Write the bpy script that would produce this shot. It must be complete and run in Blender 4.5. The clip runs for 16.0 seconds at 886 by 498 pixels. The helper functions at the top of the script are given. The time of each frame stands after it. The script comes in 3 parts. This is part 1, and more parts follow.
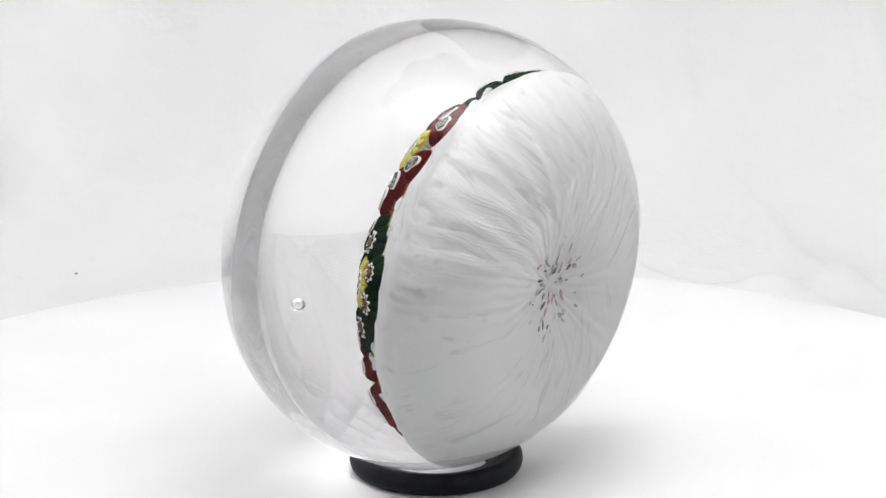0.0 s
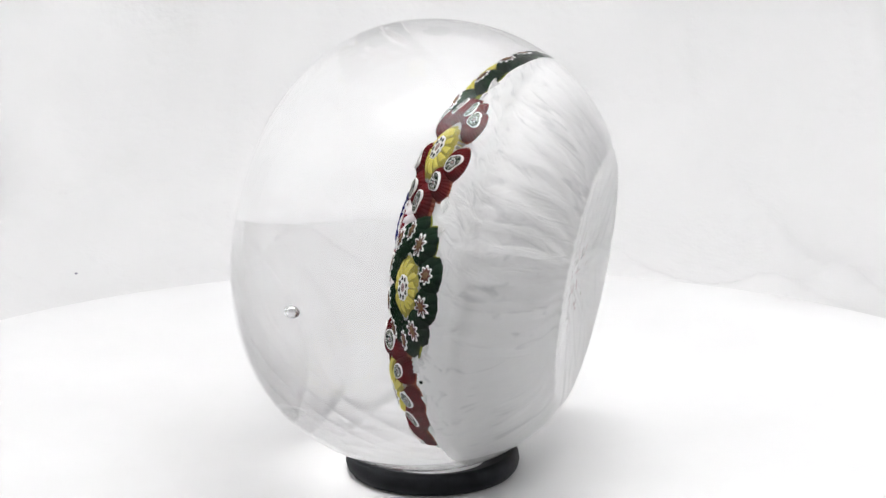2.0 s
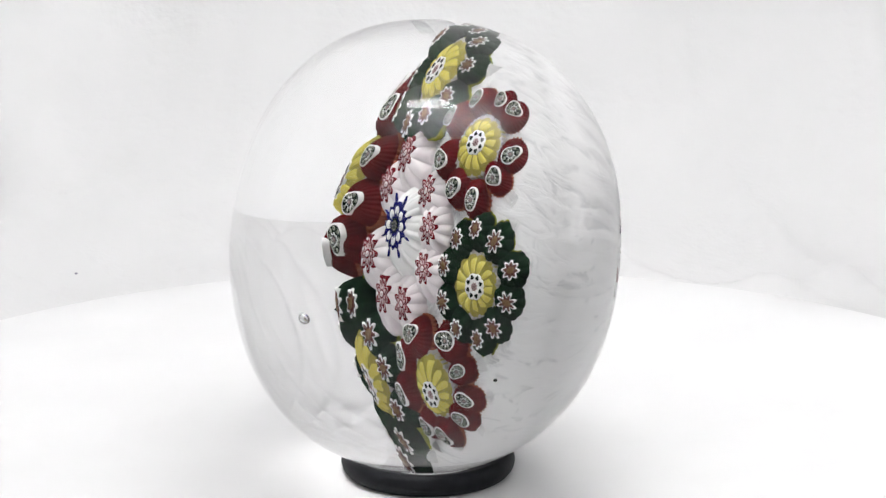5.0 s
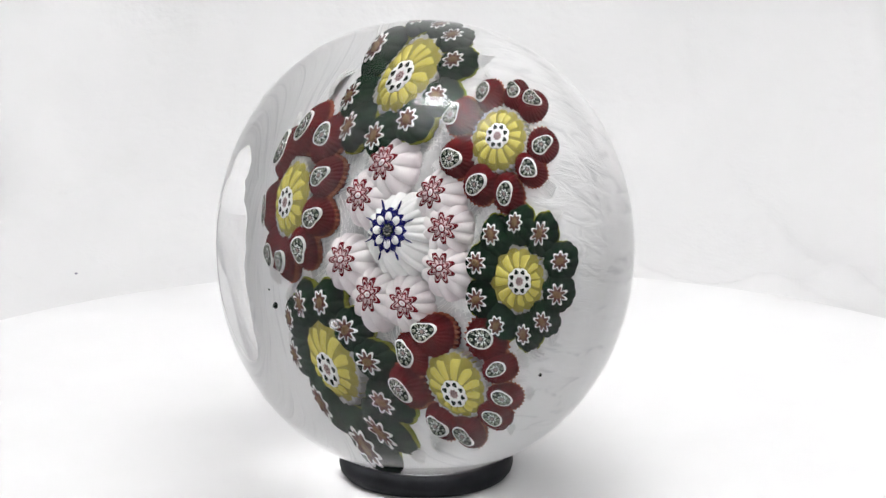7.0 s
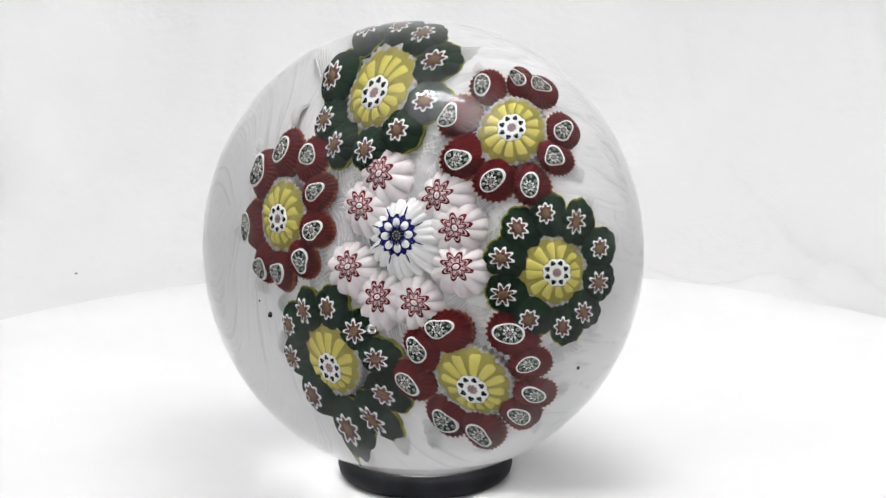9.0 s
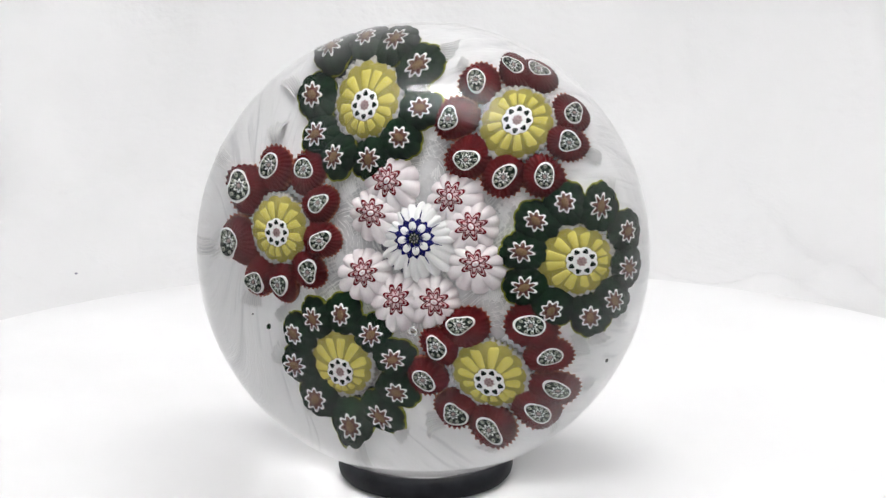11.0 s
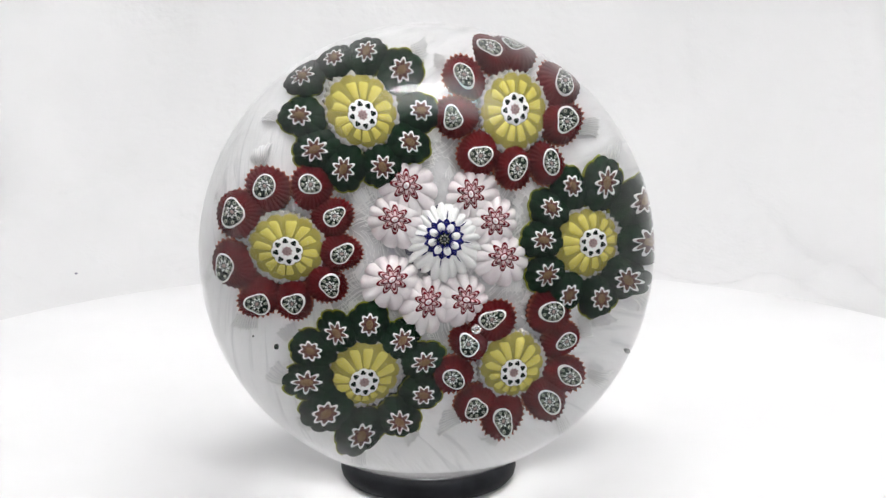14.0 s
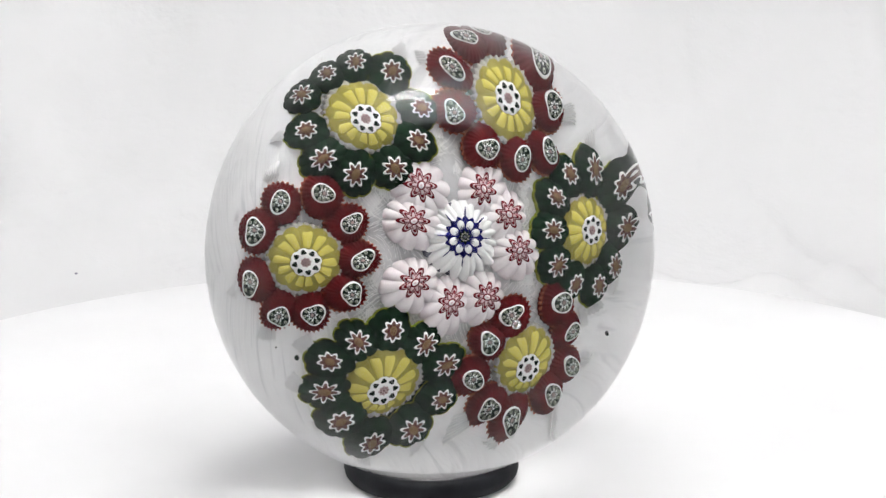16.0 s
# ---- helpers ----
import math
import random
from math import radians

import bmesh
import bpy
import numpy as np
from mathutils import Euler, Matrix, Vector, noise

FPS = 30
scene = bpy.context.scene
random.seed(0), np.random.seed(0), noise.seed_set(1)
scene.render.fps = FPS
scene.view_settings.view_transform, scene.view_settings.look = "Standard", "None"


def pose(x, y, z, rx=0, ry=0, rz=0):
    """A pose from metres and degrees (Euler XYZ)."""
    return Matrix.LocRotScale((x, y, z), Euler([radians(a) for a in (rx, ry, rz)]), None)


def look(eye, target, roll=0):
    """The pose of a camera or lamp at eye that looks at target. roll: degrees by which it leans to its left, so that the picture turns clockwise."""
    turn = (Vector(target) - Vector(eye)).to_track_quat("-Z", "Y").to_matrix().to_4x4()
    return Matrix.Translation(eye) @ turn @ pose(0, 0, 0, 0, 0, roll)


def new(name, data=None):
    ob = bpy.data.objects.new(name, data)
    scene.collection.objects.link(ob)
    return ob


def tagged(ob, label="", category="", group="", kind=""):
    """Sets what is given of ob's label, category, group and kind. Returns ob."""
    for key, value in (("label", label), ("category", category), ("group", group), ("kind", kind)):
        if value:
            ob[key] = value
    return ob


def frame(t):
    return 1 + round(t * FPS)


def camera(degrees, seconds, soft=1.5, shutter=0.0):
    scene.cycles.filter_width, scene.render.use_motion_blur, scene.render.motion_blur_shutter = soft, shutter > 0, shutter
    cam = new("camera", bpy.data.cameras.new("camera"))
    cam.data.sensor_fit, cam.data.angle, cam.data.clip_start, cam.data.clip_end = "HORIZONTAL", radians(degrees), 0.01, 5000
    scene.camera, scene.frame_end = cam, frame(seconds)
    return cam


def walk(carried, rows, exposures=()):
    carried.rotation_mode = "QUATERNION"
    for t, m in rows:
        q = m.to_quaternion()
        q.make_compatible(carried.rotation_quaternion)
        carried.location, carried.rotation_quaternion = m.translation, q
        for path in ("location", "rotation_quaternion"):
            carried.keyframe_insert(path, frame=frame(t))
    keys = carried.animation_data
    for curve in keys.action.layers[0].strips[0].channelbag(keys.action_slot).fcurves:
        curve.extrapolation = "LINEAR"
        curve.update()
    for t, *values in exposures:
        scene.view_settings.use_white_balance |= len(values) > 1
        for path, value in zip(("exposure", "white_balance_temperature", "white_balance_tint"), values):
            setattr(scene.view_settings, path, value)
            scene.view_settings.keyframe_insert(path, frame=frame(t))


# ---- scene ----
# The camera stands still; one lens of about 17 degrees.
cam = camera(17.14, 16.0, soft=1.4)
EYE = Vector((0.0, -0.4670, 0.1696))
PITCH, YAW, ROLL = radians(-15.607), radians(0.164), -0.324
AIM = EYE + Vector((math.sin(YAW) * math.cos(PITCH), math.cos(YAW) * math.cos(PITCH), math.sin(PITCH)))
walk(cam, [(0.0, look(EYE, AIM, ROLL)), (16.0, look(EYE, AIM, ROLL))], exposures=[(0.0, 0.0), (16.0, 0.0)])

# ---- light: a strip lamp under the roof of a white photo tent, and the pale room outside it ----
world = bpy.data.worlds.new("world")
scene.world = world
world.use_nodes = True
world.node_tree.nodes["Background"].inputs[0].default_value = (1.0, 1.0, 1.0, 1)
world.node_tree.nodes["Background"].inputs[1].default_value = 0.68

lamp_data = bpy.data.lights.new("tent_lamp", "AREA")
lamp_data.shape, lamp_data.size, lamp_data.size_y = "ELLIPSE", 0.165, 0.046
lamp_data.energy, lamp_data.color = 0.56, (1.0, 0.99, 0.98)
tent_lamp = new("tent_lamp", lamp_data)
tent_lamp.matrix_world = pose(0.0, -0.016, 0.47)
# added fill near the tent's open front, no seen source: lights the white roof
up_data = lamp_data.copy()
up_data.energy, up_data.size, up_data.size_y = 4.1, 0.5, 0.10
roof_fill = new("roof_fill", up_data)
roof_fill.matrix_world = pose(0.08, -0.07, 0.44, 180, 0, 0)


# ---- materials ----
def material(name, base, rough=0.5, specular=0.5, metal=0.0):
    m = bpy.data.materials.new(name)
    m.use_nodes = True
    b = m.node_tree.nodes["Principled BSDF"]
    b.inputs["Base Color"].default_value = (*base, 1)
    b.inputs["Roughness"].default_value = rough
    b.inputs["Metallic"].default_value = metal
    b.inputs["Specular IOR Level"].default_value = specular
    return m


def speckled(name, low, high, scale, rough=0.5, bump=0.0, bump_scale=None, specular=0.5, detail=4.0, contrast=(0.3, 0.7)):
    """Two tones mixed by noise in object space, with relief from a second, finer noise."""
    m = material(name, low, rough, specular)
    nt = m.node_tree
    b = nt.nodes["Principled BSDF"]
    co = nt.nodes.new("ShaderNodeTexCoord")
    n1 = nt.nodes.new("ShaderNodeTexNoise")
    n1.inputs["Scale"].default_value, n1.inputs["Detail"].default_value = scale, detail
    ramp = nt.nodes.new("ShaderNodeValToRGB")
    ramp.color_ramp.elements[0].position, ramp.color_ramp.elements[1].position = contrast
    ramp.color_ramp.elements[0].color, ramp.color_ramp.elements[1].color = (*low, 1), (*high, 1)
    nt.links.new(co.outputs["Object"], n1.inputs["Vector"])
    nt.links.new(n1.outputs["Fac"], ramp.inputs["Fac"])
    nt.links.new(ramp.outputs["Color"], b.inputs["Base Color"])
    if bump:
        n2 = nt.nodes.new("ShaderNodeTexNoise")
        n2.inputs["Scale"].default_value, n2.inputs["Detail"].default_value = bump_scale or scale * 6, 3.0
        bp = nt.nodes.new("ShaderNodeBump")
        bp.inputs["Strength"].default_value, bp.inputs["Distance"].default_value = 1.0, bump
        nt.links.new(co.outputs["Object"], n2.inputs["Vector"])
        nt.links.new(n2.outputs["Fac"], bp.inputs["Height"])
        nt.links.new(bp.outputs["Normal"], b.inputs["Normal"])
    return m


def clear_glass(name, ior, tint=(1, 1, 1), gloss=0.45):
    """Solid glass; gloss weakens the mirror image at steep angles, as through a polarising filter."""
    m = material(name, tint, 0.0, 0.5)
    b = m.node_tree.nodes["Principled BSDF"]
    b.inputs["Transmission Weight"].default_value = 1.0
    b.inputs["IOR"].default_value = ior
    b.inputs["Specular Tint"].default_value = (gloss, gloss, gloss, 1)
    return m


def lace_cloth(name):
    """White glass threads drawn out from the middle: pale streaks along the radius, thin grey gaps, fine crossed strands."""
    m = material(name, (0.86, 0.86, 0.86), 0.8, 0.0)
    nt = m.node_tree
    b = nt.nodes["Principled BSDF"]

    def node(kind, **values):
        n = nt.nodes.new(kind)
        for k, v in values.items():
            n.inputs[k.replace("_", " ")].default_value = v
        return n

    def ramp(source, p0, c0, p1, c1):
        r = nt.nodes.new("ShaderNodeValToRGB")
        r.color_ramp.elements[0].position, r.color_ramp.elements[1].position = p0, p1
        r.color_ramp.elements[0].color, r.color_ramp.elements[1].color = (*c0, 1), (*c1, 1)
        nt.links.new(source, r.inputs["Fac"])
        return r.outputs["Color"]

    def multiply(a, c, fac):
        x = nt.nodes.new("ShaderNodeMixRGB")
        x.blend_type = "MULTIPLY"
        x.inputs["Fac"].default_value = fac
        nt.links.new(a, x.inputs["Color1"])
        nt.links.new(c, x.inputs["Color2"])
        return x.outputs["Color"]

    co = nt.nodes.new("ShaderNodeTexCoord")
    sep = nt.nodes.new("ShaderNodeSeparateXYZ")
    nt.links.new(co.outputs["Object"], sep.inputs[0])
    ang = nt.nodes.new("ShaderNodeMath")
    ang.operation = "ARCTAN2"
    nt.links.new(sep.outputs["Y"], ang.inputs[0])
    nt.links.new(sep.outputs["X"], ang.inputs[1])
    fan = nt.nodes.new("ShaderNodeCombineXYZ")
    scaled = nt.nodes.new("ShaderNodeMath")
    scaled.operation = "MULTIPLY"
    nt.links.new(ang.outputs[0], scaled.inputs[0])
    length = nt.nodes.new("ShaderNodeVectorMath")
    length.operation = "LENGTH"
    nt.links.new(co.outputs["Object"], length.inputs[0])
    nt.links.new(scaled.outputs[0], fan.inputs[0])
    arc = nt.nodes.new("ShaderNodeMath")
    arc.operation, arc.inputs[1].default_value = "MULTIPLY", 2.4
    nt.links.new(length.outputs["Value"], arc.inputs[0])
    nt.links.new(arc.outputs[0], scaled.inputs[1])
    nt.links.new(length.outputs["Value"], fan.inputs[1])
    nt.links.new(sep.outputs["Z"], fan.inputs[2])
    streak = node("ShaderNodeTexNoise", Scale=150.0, Detail=4.0, Roughness=0.58, Distortion=1.3)
    nt.links.new(fan.outputs[0], streak.inputs["Vector"])
    cloud = node("ShaderNodeTexNoise", Scale=110.0, Detail=4.0)
    nt.links.new(co.outputs["Object"], cloud.inputs["Vector"])
    fine = nt.nodes.new("ShaderNodeTexWave")
    fine.wave_type, fine.bands_direction = "BANDS", "DIAGONAL"
    fine.inputs["Scale"].default_value, fine.inputs["Distortion"].default_value, fine.inputs["Detail"].default_value = 1500.0, 3.0, 2.0
    nt.links.new(fan.outputs[0], fine.inputs["Vector"])
    base = ramp(cloud.outputs["Fac"], 0.3, (0.965, 0.965, 0.968), 0.7, (0.985, 0.985, 0.985))
    base = multiply(base, ramp(streak.outputs["Fac"], 0.32, (0.42, 0.43, 0.45), 0.45, (1, 1, 1)), 0.30)
    base = multiply(base, ramp(fine.outputs["Fac"], 0.1, (0.5, 0.5, 0.52), 0.6, (1, 1, 1)), 0.08)
    nt.links.new(base, b.inputs["Base Color"])
    bp = nt.nodes.new("ShaderNodeBump")
    bp.inputs["Strength"].default_value, bp.inputs["Distance"].default_value = 0.5, 0.0005
    nt.links.new(streak.outputs["Fac"], bp.inputs["Height"])
    nt.links.new(bp.outputs["Normal"], b.inputs["Normal"])
    glow = nt.nodes.new("ShaderNodeBsdfTranslucent")
    nt.links.new(base, glow.inputs["Color"])
    both = nt.nodes.new("ShaderNodeMixShader")
    both.inputs["Fac"].default_value = 0.1
    nt.links.new(b.outputs[0], both.inputs[1])
    nt.links.new(glow.outputs[0], both.inputs[2])
    nt.links.new(both.outputs[0], nt.nodes["Material Output"].inputs["Surface"])
    return m


GLASS = clear_glass("clear_lead_glass", 1.527, (0.90, 0.903, 0.906))
LACE = lace_cloth("white_lace_glass")
# greyer than LACE: the dark of the gaps between canes is in its colour
GAUZE = speckled("thin_gauze_glass", (0.50, 0.50, 0.505), (0.68, 0.68, 0.685), 260.0, 0.8, 0.0002, 900.0, 0.0)
FABRIC = speckled("white_tent_fabric", (0.84, 0.84, 0.845), (0.89, 0.89, 0.895), 14.0, 0.9, 0.0004, 300.0, 0.1)
DESK = speckled("grey_desk", (0.38, 0.38, 0.40), (0.45, 0.45, 0.47), 12.0, 0.6, 0.0002, 200.0, 0.3)
CLOTH = speckled("white_backdrop_cloth", (0.55, 0.55, 0.554), (0.605, 0.605, 0.609), 9.0, 0.9, 0.0003, 260.0, 0.1)
TABLE = speckled("white_gloss_plastic", (0.60, 0.60, 0.605), (0.64, 0.64, 0.645), 30.0, 0.45, 0.0, None, 0.3)
RUBBER = speckled("black_rubber", (0.006, 0.0065, 0.008), (0.014, 0.015, 0.018), 260.0, 0.55, 0.00003, 2500.0, 0.12)
GREEN = speckled("bottle_green_glass", (0.0015, 0.006, 0.0035), (0.007, 0.026, 0.010), 500.0, 0.8, 0.0, None, 0.0)
RED = speckled("dark_red_glass", (0.055, 0.003, 0.004), (0.12, 0.007, 0.009), 420.0, 0.8, 0.0, None, 0.0)
YELLOW = speckled("lemon_yellow_glass", (0.52, 0.44, 0.075), (0.72, 0.65, 0.18), 420.0, 0.8, 0.0, None, 0.0)
OLIVE = speckled("olive_yellow_glass", (0.25, 0.22, 0.045), (0.38, 0.335, 0.085), 500.0, 0.8, 0.0, None, 0.0)
WHITE = speckled("opal_white_glass", (0.78, 0.78, 0.77), (0.87, 0.87, 0.86), 500.0, 0.8, 0.0, None, 0.0)
PALE = speckled("pale_pink_glass", (0.70, 0.63, 0.65), (0.86, 0.83, 0.83), 450.0, 0.8, 0.0, None, 0.0)
ROSE = speckled("rose_red_glass", (0.12, 0.008, 0.014), (0.20, 0.018, 0.026), 600.0, 0.8, 0.0, None, 0.0)
MAUVE = speckled("mauve_pink_glass", (0.32, 0.22, 0.22), (0.48, 0.36, 0.35), 900.0, 0.8, 0.0, None, 0.0)
MAROON = speckled("maroon_glass", (0.05, 0.012, 0.016), (0.09, 0.022, 0.026), 900.0, 0.8, 0.0, None, 0.0)
TAN = speckled("tan_brown_glass", (0.10, 0.055, 0.035), (0.18, 0.10, 0.06), 900.0, 0.8, 0.0, None, 0.0)
DARK = speckled("black_green_glass", (0.003, 0.008, 0.005), (0.010, 0.018, 0.012), 900.0, 0.8, 0.0, None, 0.0)
SAGE = speckled("pale_sage_glass", (0.38, 0.40, 0.33), (0.55, 0.57, 0.48), 900.0, 0.8, 0.0, None, 0.0)
SLATE = speckled("slate_violet_glass", (0.10, 0.10, 0.13), (0.20, 0.20, 0.24), 700.0, 0.8, 0.0, None, 0.0)
LIME = speckled("lime_edge_glass", (0.16, 0.18, 0.02), (0.34, 0.35, 0.05), 700.0, 0.8, 0.0, None, 0.0)
AMBER = speckled("rust_edge_glass", (0.26, 0.06, 0.035), (0.42, 0.14, 0.08), 700.0, 0.8, 0.0, None, 0.0)
NAVY = speckled("cobalt_navy_glass", (0.008, 0.008, 0.08), (0.018, 0.018, 0.16), 700.0, 0.8, 0.0, None, 0.0)
FRINGE = speckled("frosted_fringe_glass", (0.34, 0.33, 0.31), (0.48, 0.46, 0.43), 900.0, 0.8, 0.0, None, 0.0)

OCHRE = speckled("ochre_brown_glass", (0.16, 0.10, 0.045), (0.27, 0.18, 0.09), 900.0, 0.8, 0.0, None, 0.0)
BLUSH = speckled("blush_pink_glass", (0.55, 0.38, 0.40), (0.72, 0.58, 0.59), 700.0, 0.8, 0.0, None, 0.0)
# stands for the shade between lace threads, put into the backing's colour
GAP_SHADE = speckled("gap_shade_tone", (0.64, 0.64, 0.65), (0.80, 0.80, 0.81), 500.0, 0.8, 0.0, None, 0.0)

MM = 0.001


# ---- helpers for meshes ----
def link_mesh(name, bm, mats, parent=None, label=""):
    """One mesh object from a bmesh, under a thing or a part."""
    me = bpy.data.meshes.new(name)
    bm.to_mesh(me)
    bm.free()
    for m in mats if isinstance(mats, (list, tuple)) else [mats]:
        me.materials.append(m)
    ob = new(name, me)
    if parent:
        ob.parent = parent
    if label:
        ob["label"] = label
    return ob


part = link_mesh


def lathe(profile, segs, wobble=None, closed=False):
    """Spins a profile of (radius, height) about z. wobble(angle, index) gives a radius factor."""
    bm = bmesh.new()
    rings = []
    for i, (r, z) in enumerate(profile):
        if r < 1e-9:
            rings.append([bm.verts.new((0, 0, z))])
            continue
        ring = []
        for s in range(segs):
            a = 2 * math.pi * s / segs
            f, dz = wobble(a, i) if wobble else (1.0, 0.0)
            ring.append(bm.verts.new((r * f * math.cos(a), r * f * math.sin(a), z + dz)))
        rings.append(ring)
    pairs = list(zip(rings, rings[1:])) + ([(rings[-1], rings[0])] if closed else [])
    for a, b in pairs:
        for s in range(segs):
            t = (s + 1) % segs
            if len(a) == 1 and len(b) == 1:
                continue
            if len(a) == 1:
                bm.faces.new((a[0], b[s], b[t]))
            elif len(b) == 1:
                bm.faces.new((a[s], b[0], a[t]))
            else:
                bm.faces.new((a[s], b[s], b[t], a[t]))
    bmesh.ops.recalc_face_normals(bm, faces=bm.faces)
    for f in bm.faces:
        f.smooth = True
    return bm


def grid_sheet(nx, ny, point):
    """A sheet of nx by ny cells; point(u, v) with u, v from 0 to 1."""
    bm = bmesh.new()
    vs = [[bm.verts.new(point(i / nx, j / ny)) for i in range(nx + 1)] for j in range(ny + 1)]
    for j in range(ny):
        for i in range(nx):
            f = bm.faces.new((vs[j][i], vs[j][i + 1], vs[j + 1][i + 1], vs[j + 1][i]))
            f.smooth = True
    return bm


# ---- the photo tent ----
TENT_X, TENT_FRONT, TENT_BACK, TENT_TOP, FLOOR_Z = 0.42, -0.20, 0.312, 0.56, -0.028
SHEET_X, CARD_X, CARD_FRONT, CARD_BACK = 0.42, 0.28, -0.198, 0.08


def soft_folds(x, y, z):
    """Shallow creases of hung cloth: broad waves, a few slanting ridges, fine crumple."""
    up = z - FLOOR_Z + (TENT_BACK - y)
    n = noise.noise(Vector((x * 7, y * 7, z * 16))) * 0.0016
    for turn, shift, amount in ((0.9, 3.1, 0.0062), (-0.6, 8.7, 0.0058), (0.2, 14.2, 0.0045), (-1.1, 21.5, 0.0055), (1.3, 33.0, 0.0050)):
        a = x * math.cos(turn) + up * math.sin(turn)
        b = up * math.cos(turn) - x * math.sin(turn)
        n += (1 - abs(noise.noise(Vector((a * 20, b * 2.5, shift))))) ** 6 * amount * 0.7
    n += noise.noise(Vector((x * 34, y * 34, z * 40 + 7))) * 0.0013
    return n


def backdrop_point(u, v):
    x = (u - 0.5) * 2 * SHEET_X
    back = TENT_BACK + 0.10 * x
    run = v * 0.99
    bend = 0.15
    flat = back - TENT_FRONT - bend
    if run < flat:
        y, z, ny, nz = TENT_FRONT + run, FLOOR_Z, 0, 1
    elif run < flat + bend * math.pi / 2:
        a = (run - flat) / bend
        y, z = back - bend + bend * math.sin(a), FLOOR_Z + bend - bend * math.cos(a)
        ny, nz = -math.sin(a), math.cos(a)
    else:
        y, z, ny, nz = back, FLOOR_Z + bend + (run - flat - bend * math.pi / 2), -1, 0
    d = soft_folds(x, y, z) if y > 0.15 else 0.0
    return (x, y + ny * d, z + nz * d)


sheet = link_mesh("backdrop", grid_sheet(220, 320, backdrop_point), CLOTH)
tagged(sheet, "creased white cloth backdrop of a photo tent, sweeping up behind", "backdrop", kind="structure")


def panel_box(name, lo, hi, label):
    bm = bmesh.new()
    bmesh.ops.create_cube(bm, size=1)
    for v in bm.verts:
        v.co = Vector(((lo[k] + hi[k]) / 2 + v.co[k] * (hi[k] - lo[k]) for k in range(3)))
    ob = link_mesh(name, bm, FABRIC)
    return tagged(ob, label, "tent wall", kind="structure")


# reflector cards added out of view on both sides to brighten the lace
for name, side in (("reflector_west", -1), ("reflector_east", 1)):
    ends = sorted((side * CARD_X, side * (CARD_X + 0.006)))
    panel_box(name, (ends[0], CARD_FRONT, FLOOR_Z), (ends[1], CARD_BACK, TENT_TOP - 0.002), "unseen white reflector card added beside the turntable")
panel_box("ceiling", (-TENT_X, TENT_FRONT, TENT_TOP), (TENT_X, TENT_BACK + 0.02, TENT_TOP + 0.006), "white cloth roof of the photo tent")

bm = bmesh.new()
bmesh.ops.create_icosphere(bm, subdivisions=2, radius=0.42 * MM)
for v in bm.verts:
    v.co.z *= 0.5
fleck = link_mesh("fleck", bm, SLATE)
fleck.location = (-0.0831, 0.1873, -0.0185)
tagged(fleck, "tiny dark fleck of dirt on the white cloth", "dirt fleck")

# unseen ground, added so the dome mirrors and refracts dimmer grey beyond the sheet
desk = link_mesh("floor", grid_sheet(8, 8, lambda u, v: ((u - 0.5) * 6, (v - 0.5) * 6, FLOOR_Z - 0.012)), DESK)
tagged(desk, "unseen plain grey desk added under the photo tent", "desk", kind="structure")

# ---- the turntable ----
TABLE_R = 126.0 * MM
edge = [(0, -8), (60, -8), (122, -8), (124.6, -7.2), (126, -5.2), (126, -1.6), (125.5, -0.5), (124.4, 0), (110, 0), (60, 0), (0, 0)]
turntable = link_mesh("turntable", lathe([(r * MM, z * MM) for r, z in edge], 160), TABLE)
for f in turntable.data.polygons:
    f.use_smooth = f.center.z > -7.5 * MM
foot = part("foot", lathe([(0, -0.0265), (0.058, -0.0265), (0.060, -0.025), (0.060, -0.0082), (0, -0.0082)], 64), TABLE, turntable)
tagged(turntable, "round white glossy plastic turntable plate", "turntable")

# ---- the black ring that the paperweight rests on ----
RING_AT = Vector((-1.53, -1.02, 0)) * MM
prof = [(9.2, 0.0), (12.8, 0.0), (13.8, 0.35), (14.4, 1.1), (14.65, 2.1), (14.5, 3.1), (14.1, 3.75), (13.5, 4.0), (12.6, 3.68), (11.2, 3.22), (9.8, 2.8), (9.0, 2.3), (8.7, 1.2), (8.8, 0.3)]
ring_stand = link_mesh("ring_stand", lathe([(r * MM, z * MM) for r, z in prof], 120, closed=True), RUBBER)
tagged(ring_stand, "black rubber ring stand lying on the white turntable", "ring stand")

# ---- the paperweight: its own space has z along the axis of the dome, y up, x to the right of the face ----
R, A = 37.5, 0.8531 * 37.5
BASE = -0.712 * 37.5
U0, K, K4 = 0.0949 * 37.5, 0.2987 / 37.5, 0.4404 / 37.5 ** 3
paperweight = new("paperweight")
tagged(paperweight, "clear glass millefiori paperweight with white lace, standing on its edge", "paperweight")


def dome_radius(z):
    """A square-shouldered ellipsoid, rounder behind the equator than in front of it."""
    w = (z / A) ** 2
    square = 0.28 if z > 0 else 0.145
    return R * math.sqrt(max(0.0, 1 - w * (1 - square) - square * w * w))


